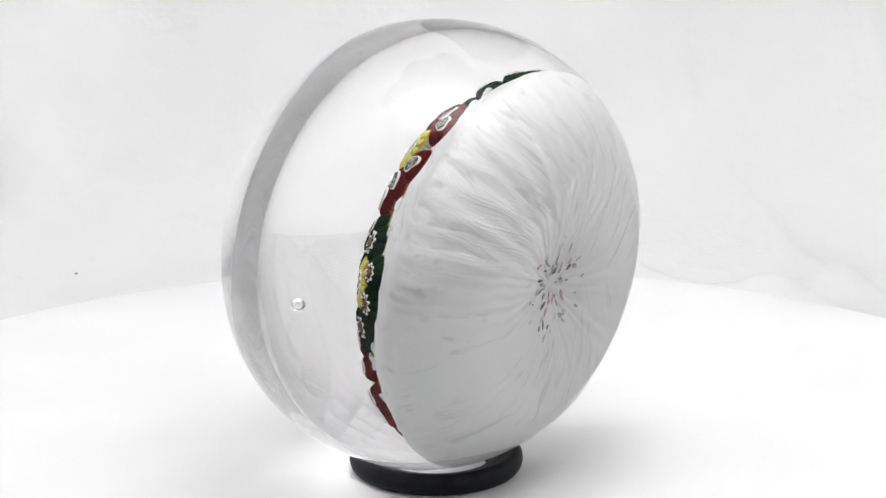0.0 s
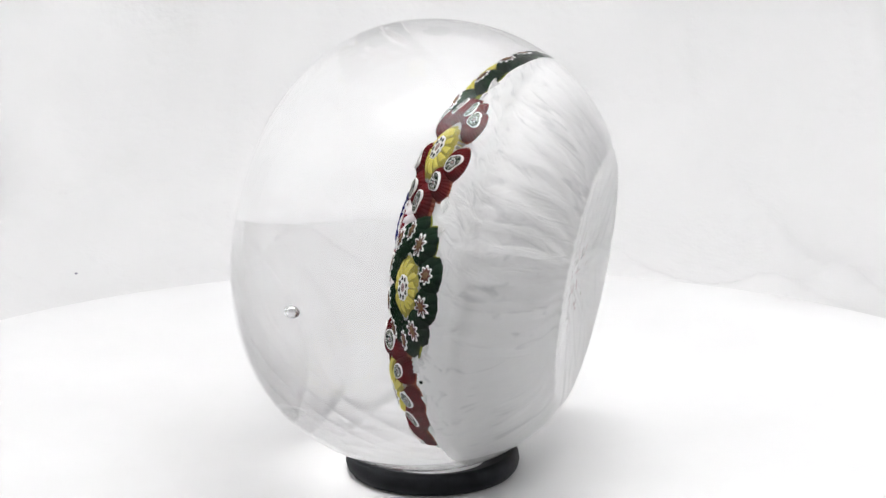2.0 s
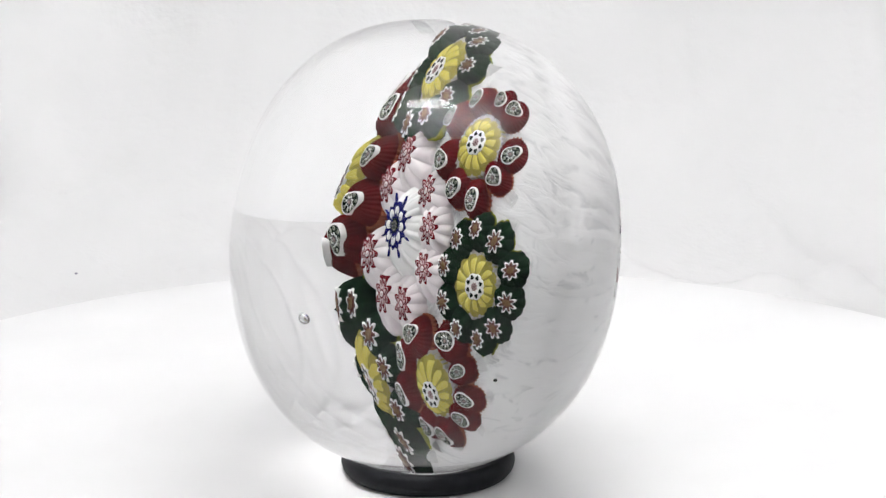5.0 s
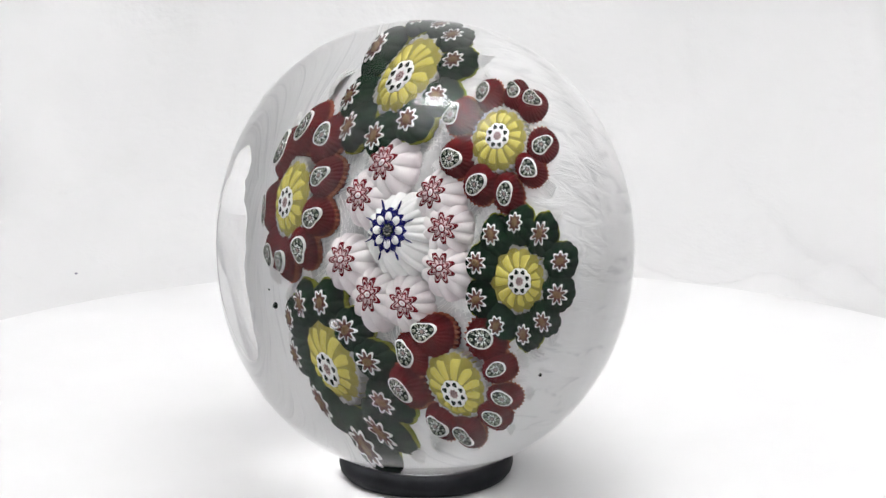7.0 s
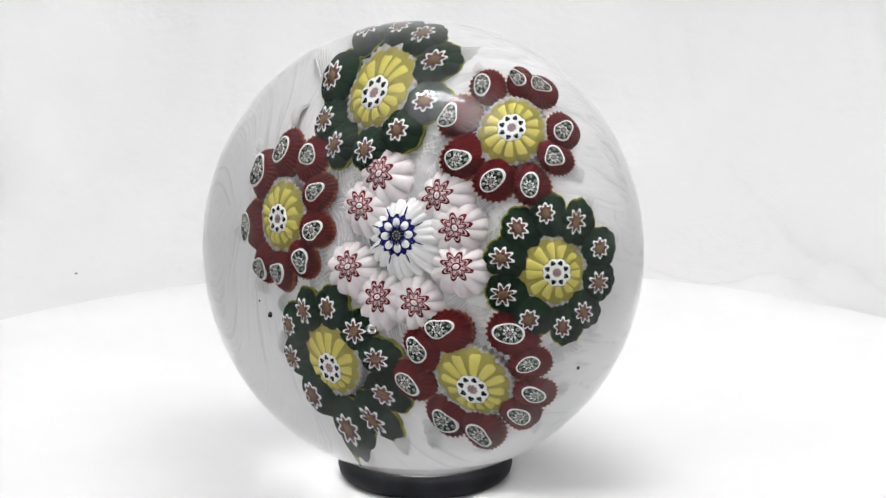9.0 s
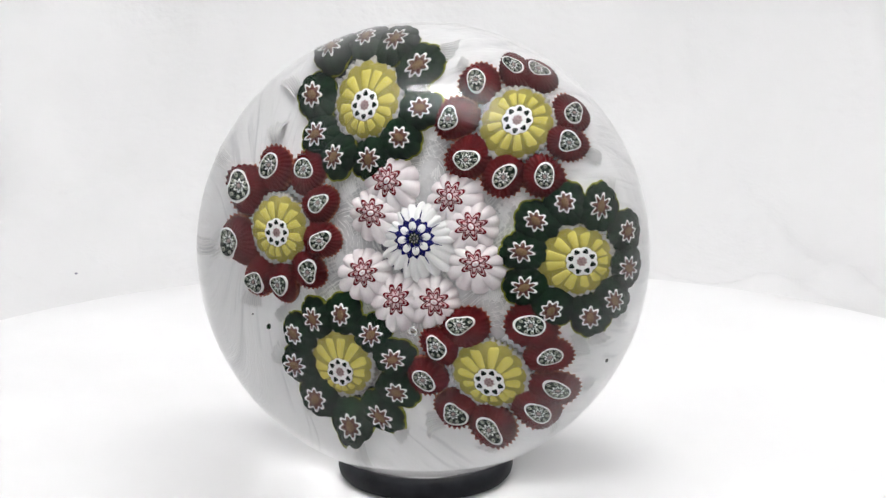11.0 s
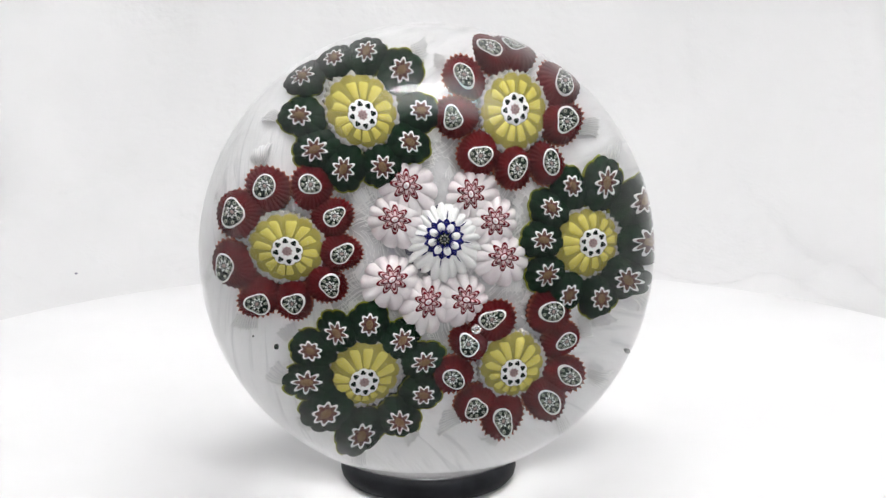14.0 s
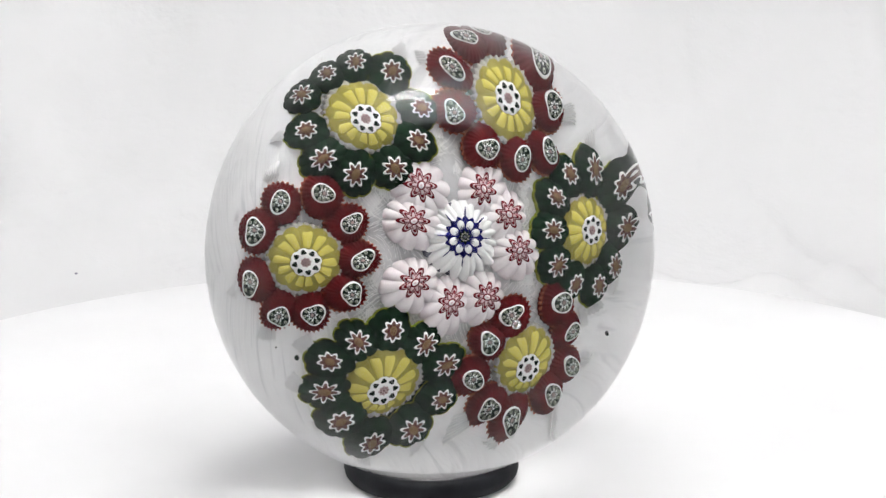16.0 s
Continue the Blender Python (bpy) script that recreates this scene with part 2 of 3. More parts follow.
def dome_profile():
    pts = [(0.0, A)]
    for i in range(1, 61):
        z = A * math.cos(math.pi / 2 * i / 60)
        pts.append((dome_radius(z), z))
    for i in range(1, 25):
        z = (BASE + 1.7) * i / 24
        pts.append((dome_radius(z), z))
    rb = dome_radius(BASE)
    for r, z in ((rb + 0.62, BASE + 0.95), (rb + 0.05, BASE + 0.32), (rb - 0.8, BASE + 0.04), (rb - 1.8, BASE), (rb - 3.0, BASE + 0.12), (rb * 0.6, BASE + 0.9), (rb * 0.3, BASE + 1.3), (0, BASE + 1.4)):
        pts.append((r, z))
    return [(r * MM, z * MM) for r, z in pts]


glass_dome = part("glass_dome", lathe(dome_profile(), 160), GLASS, paperweight, "clear colourless solid glass dome")
glass_dome.visible_shadow = False


def set_height(r):
    return U0 - K * r * r - K4 * r ** 4


def lace_profile():
    pts = []
    for i in range(29):
        r = 28.5 * i / 28
        pts.append((r, set_height(r) - 2.35 + 1.1 * (r / 28.5) ** 6))
    pts += [(30.0, -10.8), (31.6, -12.2), (32.6, -13.9), (32.4, -15.6), (31.3, -17.4), (29.7, -18.9), (27.7, -20.3), (25.2, -21.7), (22.5, -22.6), (19.4, -23.0), (15.3, -22.9), (12, -22.3), (9.0, -21.0), (6.0, -18.2), (3.0, -16.6), (0, -16.0)]
    return [(r * MM, z * MM) for r, z in pts]


LACE_PTS = lace_profile()


def pleats(a, i):
    if i < 24:
        return 1.0, noise.noise(Vector((math.cos(a) * i * 0.35, math.sin(a) * i * 0.35, 5.0))) * 0.25 * MM
    c = Vector((math.cos(a) * 5, math.sin(a) * 5, i * 0.10))
    grow = min(1.0, max(0.0, (i - 27) / 6))
    f = -abs(noise.noise(c)) * 0.035 - (0.5 - min(0.5, abs(noise.noise(c * 3.1)))) * 0.03
    f -= abs(noise.noise(Vector((math.cos(a) * 28, math.sin(a) * 28, i * 0.5)))) * 0.018
    return 1.0 + f * grow, (noise.noise(c * 1.7 + Vector((9, 2, 1))) * 0.3 + grow * noise.noise(Vector((math.cos(a) * 16, math.sin(a) * 16, i * 0.7))) * 0.35) * MM


lace_bm = lathe(LACE_PTS, 288, pleats)
for f in lace_bm.faces:
    c = f.calc_center_median() / MM
    f.material_index = 1 if c.z > -6 and math.hypot(c.x, c.y) < 14.5 + 1.5 * math.sin(6 * math.atan2(c.y, c.x) + 0.6) else 0
lace = part("lace_ground", lace_bm, [LACE, GAUZE], paperweight, "white lace glass cushion with pleated back")


def lace_threads():
    """Fine white threads that cross over the front of the cushion."""
    bm = bmesh.new()
    for way in (0.5, 2.1):
        for k in range(-44, 45):
            off = k * 0.36 + 0.12 * math.sin(k * 2.3)
            last = None
            for i in range(66):
                along = (i - 32.5) * 0.5
                wob = noise.noise(Vector((along * 0.22, off * 0.22, way * 9))) * 1.3 + noise.noise(Vector((along * 0.8, off * 0.8, way * 3))) * 0.25
                x = along * math.cos(way) - (off + wob) * math.sin(way)
                y = along * math.sin(way) + (off + wob) * math.cos(way)
                r = math.hypot(x, y)
                if r > 15.5 + 1.5 * math.sin(k * 1.7) or noise.noise(Vector((x * 0.3, y * 0.3, way))) > 0.25:
                    last = None
                    continue
                z = set_height(r) - 2.32 + 0.06 * math.sin(along * 5 + k * math.pi)
                w = 0.05
                nx, ny = -math.sin(way) * w, math.cos(way) * w
                ring = [bm.verts.new(Vector((x + nx, y + ny, z)) * MM), bm.verts.new(Vector((x, y, z + w)) * MM), bm.verts.new(Vector((x - nx, y - ny, z)) * MM)]
                if last:
                    for a in range(2):
                        bm.faces.new((last[a], ring[a], ring[a + 1], last[a + 1]))
                last = ring
    return bm


threads = part("lace_threads", lace_threads(), WHITE, paperweight, "fine crossing white threads of lace")
tagged(threads, kind="stuff")


SPREAD = 1.006


def on_set(p, q, lift=0.0):
    """The pose, in the paperweight's space, of a cane whose face lies on the domed set at (p, q) mm."""
    p, q = p * SPREAD, q * SPREAD
    g = 2 * K + 4 * K4 * (p * p + q * q)
    n = Vector((g * p, g * q, 1)).normalized()
    x = Vector((1, 0, -g * p)).normalized()
    y = n.cross(x)
    o = Vector((p, q, set_height(math.hypot(p, q)))) + n * lift
    m = Matrix(((x.x, y.x, n.x, o.x * MM), (x.y, y.y, n.y, o.y * MM), (x.z, y.z, n.z, o.z * MM), (0, 0, 0, 1)))
    return m


# ---- canes: discs in layers, each layer proud of the one below ----
def star(points, outer, inner, sharp=1.0, turn=0.0):
    def out(a):
        w = 0.5 + 0.5 * math.cos(points * (a + turn))
        return inner + (outer - inner) * w ** sharp
    return out


def oval(rx, ry, egg=0.0):
    def out(a):
        return rx * ry / math.hypot(ry * math.cos(a), rx * math.sin(a)) * (1 + egg * math.cos(a))
    return out


def cog(teeth, r, depth):
    def out(a):
        saw = abs(((a * teeth / (2 * math.pi)) % 1.0) * 2 - 1)
        return r - depth * saw
    return out


def disc(bm, outline, z, skirt, mat, at=(0, 0), segs=48, dome=0.0, rings=(0.0, 0.5, 1.0), ridge=0.0, lobes=0, flare=1.0, turn=0.0):
    """A layer: a domed top with that outline at height z (mm), and a skirt that goes down. ridge: depth of grooves between lobes."""
    made = []
    if z > 0:
        z, dome, skirt = z * 0.35, dome * 0.12, skirt + 0.1
    for k in rings:
        if k == 0:
            made.append([bm.verts.new((at[0] * MM, at[1] * MM, z * MM))])
            continue
        row = []
        for s in range(segs):
            a = 2 * math.pi * s / segs
            r = outline(a) * k
            x, y = r * math.cos(a + turn), r * math.sin(a + turn)
            h = z - dome * (k ** 4 if dome >= 1.0 else k * k)
            if lobes:
                h -= ridge * max(0.0, (k - 0.55) / 0.45) * (1 - abs(math.cos(lobes * a / 2)) ** 0.6)
            row.append(bm.verts.new(((at[0] + x) * MM, (at[1] + y) * MM, h * MM)))
        made.append(row)
    low = []
    for v in made[-1]:
        low.append(bm.verts.new((at[0] * MM + (v.co.x - at[0] * MM) * flare, at[1] * MM + (v.co.y - at[1] * MM) * flare, v.co.z - skirt * MM)))
    made.append(low)
    for a, b in zip(made, made[1:]):
        for s in range(segs):
            t = (s + 1) % segs
            f = bm.faces.new((a[0], b[s], b[t]) if len(a) == 1 else (a[s], b[s], b[t], a[t]))
            f.material_index = mat
            f.smooth = b is not low


def green_cane(seed):
    rnd = random.Random(seed)
    bm = bmesh.new()
    sx = rnd.uniform(0.90, 1.10)

    def lobed(rx, ry, deep):
        return lambda a: oval(rx, ry)(a) * (1 - deep * (1 - abs(math.cos(4.5 * a + seed)) ** 0.35)) * (1 + 0.04 * math.cos(3 * a + seed * 2))
    disc(bm, lobed(2.95, 2.95, 0.15), 0, 0.9, 0, (-0.1, 0), segs=90, dome=1.4, rings=(0, 0.35, 0.58, 0.75, 0.88, 0.96, 1.0), flare=0.97)
    disc(bm, lobed(3.06, 3.04, 0.11), -1.34, 0.6, 5, (0.0, 0), segs=90, dome=0.12, rings=(0, 0.8, 1.0), flare=0.95)
    turn = rnd.uniform(0, 1)
    for r1, r2, z, m in ((1.62, 0.98, 0.05, 1), (1.30, 0.76, 0.09, 2), (1.12, 0.66, 0.13, 3), (0.90, 0.56, 0.16, 2)):
        disc(bm, star(8, r1 * sx, r2 / sx, 0.9, turn), z, 0.16, m, segs=64, dome=0.12 * r1 * r1 / 2, rings=(0, 1.0))
    disc(bm, oval(0.66 * sx, 0.50), 0.19, 0.16, 4, segs=24, rings=(0, 1.0))
    for i in range(5):
        a = 2 * math.pi * i / 5 + seed
        disc(bm, oval(0.09, 0.07), 0.21, 0.05, 2, (0.3 * math.cos(a), 0.26 * math.sin(a)), 6, 0, (0, 1.0))
    return bm, [GREEN, WHITE, MAROON, TAN, OCHRE, LIME]


def red_cane(seed):
    rnd = random.Random(seed)
    bm = bmesh.new()
    teeth = rnd.choice((25, 27, 29))
    ph = rnd.uniform(0, 6.28)

    def toothed(rx, ry, deep):
        return lambda a: cog(teeth, 1.0, deep)(a) * oval(rx, ry)(a) * (1 + 0.035 * math.cos(3 * a + ph))
    disc(bm, toothed(2.76, 2.62, 0.07), 0, 0.9, 0, (-0.2, 0), segs=teeth * 4, dome=1.4, rings=(0, 0.4, 0.6, 0.76, 0.88, 0.96, 1.0), flare=0.98)
    disc(bm, toothed(2.88, 2.84, 0.13), -1.28, 0.55, 5, (-0.14, 0), segs=teeth * 4, dome=0.12, rings=(0, 0.8, 1.0), flare=0.96)
    ex, ey, at = rnd.uniform(1.4, 1.75), rnd.uniform(1.1, 1.32), (rnd.uniform(-0.2, 0.4), rnd.uniform(-0.3, 0.3))
    egg, three, tn = rnd.uniform(-0.16, 0.16), rnd.uniform(0.03, 0.12), rnd.choice((0.0, 1.57, 0.8, -0.7))

    def eye(f):
        return lambda a: f * oval(ex, ey, egg)(a) * (1 + three * math.cos(3 * a + ph))

    def spot(f, a):
        r = eye(f)(a)
        return (at[0] + r * math.cos(a + tn), at[1] + r * math.sin(a + tn))
    disc(bm, eye(1.0), 0.05, 0.22, 1, at, 56, 0.10, (0, 1.0), turn=tn)
    disc(bm, eye(0.87), 0.09, 0.2, 2, at, 56, 0.06, (0, 1.0), turn=tn)
    for i in range(9):
        a = 2 * math.pi * i / 9 + 0.39
        disc(bm, oval(0.24, 0.19), 0.13, 0.12, 3, spot(0.68, a), 10, 0, (0, 1.0), turn=a + tn)
        disc(bm, oval(0.12, 0.09), 0.15, 0.06, 2, spot(0.70, a), 8, 0, (0, 1.0), turn=a + tn)
    small = (ex + ey) / 2
    disc(bm, star(8, small * 0.52, small * 0.30, 1.0), 0.14, 0.12, 1, at, 48, 0, (0, 1.0), turn=tn)
    disc(bm, star(8, small * 0.37, small * 0.20, 1.0), 0.17, 0.1, 2, at, 48, 0, (0, 1.0), turn=tn)
    disc(bm, oval(0.25, 0.2), 0.20, 0.1, 4, at, 12, 0, (0, 1.0))
    return bm, [RED, WHITE, DARK, SAGE, MAUVE, AMBER]


def cleft(lobes, r, deep, sharp, lean=0.0, seed=0):
    """A round outline cut by narrow clefts between its petals."""
    def out(a):
        return r * (1 - deep * (1 - abs(math.cos(lobes * a / 2)) ** sharp)) * (1 + lean * math.cos(a + seed))
    return out


def pink_cane(seed):
    rnd = random.Random(seed + 40)
    bm = bmesh.new()
    lean, toward = rnd.uniform(0.12, 0.24), rnd.uniform(0, 6.28)
    disc(bm, cleft(8, 2.6, 0.06, 0.5), -1.6, 0.6, 3, segs=64, dome=0.3, rings=(0, 0.7, 1.0))
    disc(bm, cleft(11, 3.55, 0.24, 0.22, lean, toward), 0, 1.2, 0, segs=200, dome=1.4, rings=(0, 0.35, 0.5, 0.62, 0.74, 0.86, 0.95, 1.0), ridge=0.8, lobes=11, flare=0.93)
    for r1, r2, z, m in ((1.98, 1.16, 0.06, 1), (1.66, 0.90, 0.11, 2), (1.46, 0.76, 0.16, 1), (1.10, 0.50, 0.21, 2)):
        disc(bm, star(8, r1, r2, 0.75, math.pi / 8 + seed), z, 0.3, m, segs=96, dome=0.16 * r1 * r1 / 3, rings=(0, 1.0))
    disc(bm, oval(0.64, 0.48), 0.25, 0.15, 1, (0, 0), 24, 0, (0, 1.0), turn=seed)
    disc(bm, oval(0.43, 0.30), 0.28, 0.15, 0, (0, 0), 24, 0, (0, 1.0), turn=seed)
    disc(bm, oval(0.20, 0.10), 0.31, 0.1, 2, (0, 0), 10, 0, (0, 1.0), turn=seed)
    return bm, [PALE, ROSE, BLUSH, SLATE]


def bed():
    """The olive dome of a yellow rosette, scalloped round its edge, on a pale toothed fringe."""
    bm = bmesh.new()
    disc(bm, lambda a: cog(38, 4.62, 0.36)(a) * (1 + 0.03 * math.cos(3 * a)), -0.72, 1.1, 1, segs=152, dome=0.35, rings=(0, 0.5, 0.85, 1.0))
    disc(bm, lambda a: 4.3 * (1 - 0.04 * (1 - abs(math.cos(6.5 * a)) ** 0.5)), -0.12, 0.6, 0, segs=104, dome=1.0, rings=(0, 0.45, 0.65, 0.8, 0.92, 1.0), ridge=0.15, lobes=13)
    return bm, [OLIVE, FRINGE]


def hub():
    """The white cog in the middle of a rosette, with dark spots and a pink eye."""
    bm = bmesh.new()
    disc(bm, lambda a: 1.8 * (1 - 0.10 * (1 - abs(math.cos(4 * a)) ** 0.6)), 0.04, 0.9, 0, segs=64, dome=0.1, rings=(0, 0.6, 1.0))
    for i in range(8):
        a = 2 * math.pi * i / 8
        at = (1.28 * math.cos(a), 1.28 * math.sin(a))
        disc(bm, star(3, 0.36, 0.24, 0.6), 0.07, 0.12, 1, at, 18, 0, (0, 1.0), turn=a)
    disc(bm, star(8, 0.66, 0.5, 1.0), 0.08, 0.12, 2, (0, 0), 32, 0, (0, 1.0))
    for i in range(7):
        a = 2 * math.pi * i / 7
        disc(bm, oval(0.09, 0.09), 0.11, 0.1, 3, (0.36 * math.cos(a), 0.36 * math.sin(a)), 8, 0, (0, 1.0))
    disc(bm, oval(0.13, 0.13), 0.11, 0.1, 3, (0, 0), 8, 0, (0, 1.0))
    return bm, [WHITE, DARK, MAUVE, MAROON]


def petal_mesh():
    """A wedge-shaped yellow rod end with rounded corners, pointing along +x."""
    bm = bmesh.new()
    rows = []
    for r, w, z in ((0.0, 0.30, -0.08), (0.2, 0.37, -0.01), (0.75, 0.47, -0.08), (1.25, 0.57, -0.27), (1.56, 0.60, -0.48), (1.74, 0.52, -0.66), (1.82, 0.34, -0.9)):
        row = [bm.verts.new((r * MM, w * s * MM, (z - drop) * MM)) for s, drop in ((-1, 0.6), (-1, 0.14), (-0.7, 0.02), (0, 0), (0.7, 0.02), (1, 0.14), (1, 0.6))]
        rows.append(row)
    for a, b in zip(rows, rows[1:]):
        for k in range(6):
            bm.faces.new((a[k], b[k], b[k + 1], a[k + 1])).smooth = True
    bm.faces.new(rows[0][::1])
    bm.faces.new(rows[-1][::-1])
    bmesh.ops.recalc_face_normals(bm, faces=bm.faces)
    return bm


def blue_hub():
    """A white ribbed cane end round a navy cog of eight white petals with a dark eye."""
    bm = bmesh.new()
    disc(bm, cleft(20, 4.7, 0.05, 0.5, 0.10, 2.2), -1.75, 0.5, 5, segs=80, dome=0.3, rings=(0, 0.7, 1.0))
    disc(bm, lambda a: cleft(24, 5.15, 0.26, 0.18, 0.12, 0.9)(a) * (1 + 0.05 * math.sin(7 * a) + 0.04 * math.sin(17 * a + 1)), 0, 1.4, 0, segs=264, dome=1.9, rings=(0, 0.4, 0.52, 0.64, 0.78, 0.9, 0.97, 1.0), ridge=0.5, lobes=24)
    disc(bm, cog(16, 2.75, 0.45), 0.18, 0.5, 1, segs=96, dome=0.22, rings=(0, 0.5, 1.0))
    for i in range(8):
        a = 2 * math.pi * (i + 0.5) / 8 + 0.2
        disc(bm, oval(0.75, 0.07), -0.02, 0.2, 1, (3.1 * math.cos(a), 3.1 * math.sin(a)), 12, 0.1, (0, 1.0), turn=a)
        a = 2 * math.pi * i / 8 + 0.2
        disc(bm, oval(0.62, 0.47, 0.28), 0.24, 0.1, 0, (1.45 * math.cos(a), 1.45 * math.sin(a)), 24, 0.08, (0, 1.0), turn=a)
        for turn, long in ((-0.35, 0.28), (0.0, 0.42), (0.35, 0.28)):
            disc(bm, oval(long, 0.055), 0.32, 0.1, 3, (1.15 * math.cos(a + turn * 0.45), 1.15 * math.sin(a + turn * 0.45)), 10, 0.0, (0, 1.0), turn=a + turn)
    disc(bm, star(8, 0.95, 0.62, 1.0), 0.38, 0.2, 2, (0, 0), 48, 0, (0, 1.0))
    for i in range(9):
        a = 2 * math.pi * i / 9
        disc(bm, oval(0.13, 0.09), 0.44, 0.1, 4, (0.5 * math.cos(a), 0.5 * math.sin(a)), 8, 0, (0, 1.0), turn=a)
    disc(bm, oval(0.24, 0.2), 0.44, 0.1, 5, (0, 0), 10, 0, (0, 1.0))
    return bm, [WHITE, NAVY, DARK, NAVY, FRINGE, SLATE]


def mesh_of(name, built):
    bm, mats = built
    me = bpy.data.meshes.new(name)
    bm.to_mesh(me)
    bm.free()
    for m in mats:
        me.materials.append(m)
    return me


GREEN_CANES = [mesh_of("green_cane", green_cane(s)) for s in range(8)]
RED_CANES = [mesh_of("red_cane", red_cane(s + 10)) for s in range(12)]
PINK_CANES = [mesh_of("pink_cane", pink_cane(s)) for s in range(6)]
PETAL = mesh_of("petal", (petal_mesh(), [YELLOW]))
HUB = mesh_of("hub", hub())
BED = mesh_of("bed", bed())


def child(name, me, parent, m):
    ob = new(name, me)
    ob.parent = parent
    ob.matrix_basis = m
    return ob


# each flower: kind, its eye (mm on the set), how far its yellow bed is shifted, then the faces of its canes from that middle
FLOWERS = (
    ("green", (-7.7, 17.6), (0, 0.5), ((-6.0, 4.0), (-2.0, 5.9), (1.9, 6.3), (5.6, 4.4), (7.2, 0.5), (5.3, -2.9), (1.5, -5.8), (-3.3, -6.1), (-6.2, -4.0), (-7.0, -0.5))),
    ("red", (11.4, 17.0), (0, -0.3), ((-6.0, 4.2), (-2.4, 6.0), (1.1, 5.8), (6.0, 1.1), (6.1, -2.7), (4.3, -6.6), (-0.2, -6.5), (-5.0, -4.2), (-7.7, 0.3))),
    ("green", (20.5, 0.1), (-0.6, 0), ((-2.2, 7.3), (1.4, 6.7), (4.6, 3.6), (4.8, -1.0), (3.1, -5.0), (0.6, -7.0), (-3.0, -6.3), (-5.7, -3.4), (-6.1, 1.2), (-4.9, 5.1))),
    ("red", (10.0, -15.6), (0, 0.9), ((-2.4, 6.8), (5.5, 7.4), (6.9, 3.6), (6.7, -0.4), (4.1, -3.2), (-1.4, -5.4), (-5.0, -4.1), (-8.0, -0.3), (-5.8, 4.0))),
    ("green", (-9.0, -15.8), (0, 1.0), ((-3.7, 6.4), (0.2, 7.3), (4.4, 5.0), (7.3, 2.0), (7.4, -2.1), (4.8, -4.9), (0.8, -5.8), (-3.5, -3.1), (-6.2, 0.6), (-6.4, 4.3))),
    ("red", (-18.1, 1.2), (0, 0.4), ((-1.4, 7.8), (3.4, 8.4), (5.4, 4.5), (6.1, -0.2), (4.4, -4.6), (0.4, -6.7), (-2.8, -6.3), (-5.5, -2.3), (-4.7, 4.5))),
)
rng = random.Random(4)
for kind, (cx, cy), (ox, oy), faces in FLOWERS:
    base = on_set(cx + ox, cy + oy)
    flower = child(kind + "_floret", BED, paperweight, base)
    flower["label"] = "millefiori flower of dark %s canes round a yellow rosette" % kind
    inv = base.inverted()
    eye = inv @ on_set(cx, cy)
    child("eye_cane", HUB, flower, eye @ pose(0, 0, 0, 0, 0, rng.uniform(0, 45)))
    for i in range(13):
        a = 360 / 13 * i + rng.uniform(-4, 4)
        along, across = ox * math.cos(radians(a)) + oy * math.sin(radians(a)), ox * math.sin(radians(a)) - oy * math.cos(radians(a))
        reach = (along + math.sqrt(4.3 ** 2 - across ** 2) - 1.82 - 0.68 + rng.uniform(-0.1, 0.1)) / 1.82
        child("petal", PETAL, flower, eye @ pose(0, 0, 0, 0, 0, a) @ Matrix.Translation((1.82 * MM, 0, 0)) @ Matrix.Diagonal((reach, rng.uniform(0.84, 1.0) * (0.6 + 0.4 * reach), 1, 1)))
    for i, (dx, dy) in enumerate(faces):
        before, after = faces[i - 1], faces[(i + 1) % len(faces)]
        gap = (math.hypot(dx - before[0], dy - before[1]) + math.hypot(dx - after[0], dy - after[1])) / 4
        out = math.degrees(math.atan2(dy, dx))
        wide = min(1.4, max(0.82, gap / (2.52 if kind == "red" else 2.42)))
        m = inv @ on_set(cx + dx, cy + dy, rng.uniform(-0.15, 0.1)) @ pose(0, 0, 0, 0, 0, out) @ pose(0, 0, 0, rng.uniform(-4, 4), rng.uniform(2, 9), 0) @ Matrix.Diagonal((rng.uniform(0.96, 1.06), wide, 1, 1))
        child("cane", (GREEN_CANES if kind == "green" else RED_CANES)[rng.randrange(8 if kind == "green" else 12)], flower, m)

base = on_set(1.1, 2.4)
middle = child("white_floret", mesh_of("blue_hub", blue_hub()), paperweight, base)
middle["label"] = "white ribbed centre cane with a navy blue cog, ringed by pink canes"
for dx, dy in ((-4.5, 7.1), (4.0, 5.6), (7.1, 1.9), (8.0, -2.9), (2.8, -8.3), (-2.3, -8.3), (-7.0, -5.1), (-6.3, 2.8)):
    out = math.degrees(math.atan2(dy, dx))
    m = base.inverted() @ on_set(1.1 + dx, 2.4 + dy, rng.uniform(-0.6, -0.35)) @ pose(0, 0, 0, 0, 0, out) @ Matrix.Diagonal((rng.uniform(1.0, 1.14), rng.uniform(0.94, 1.04), 1, 1))
    child("cane", PINK_CANES[rng.randrange(6)], middle, m)

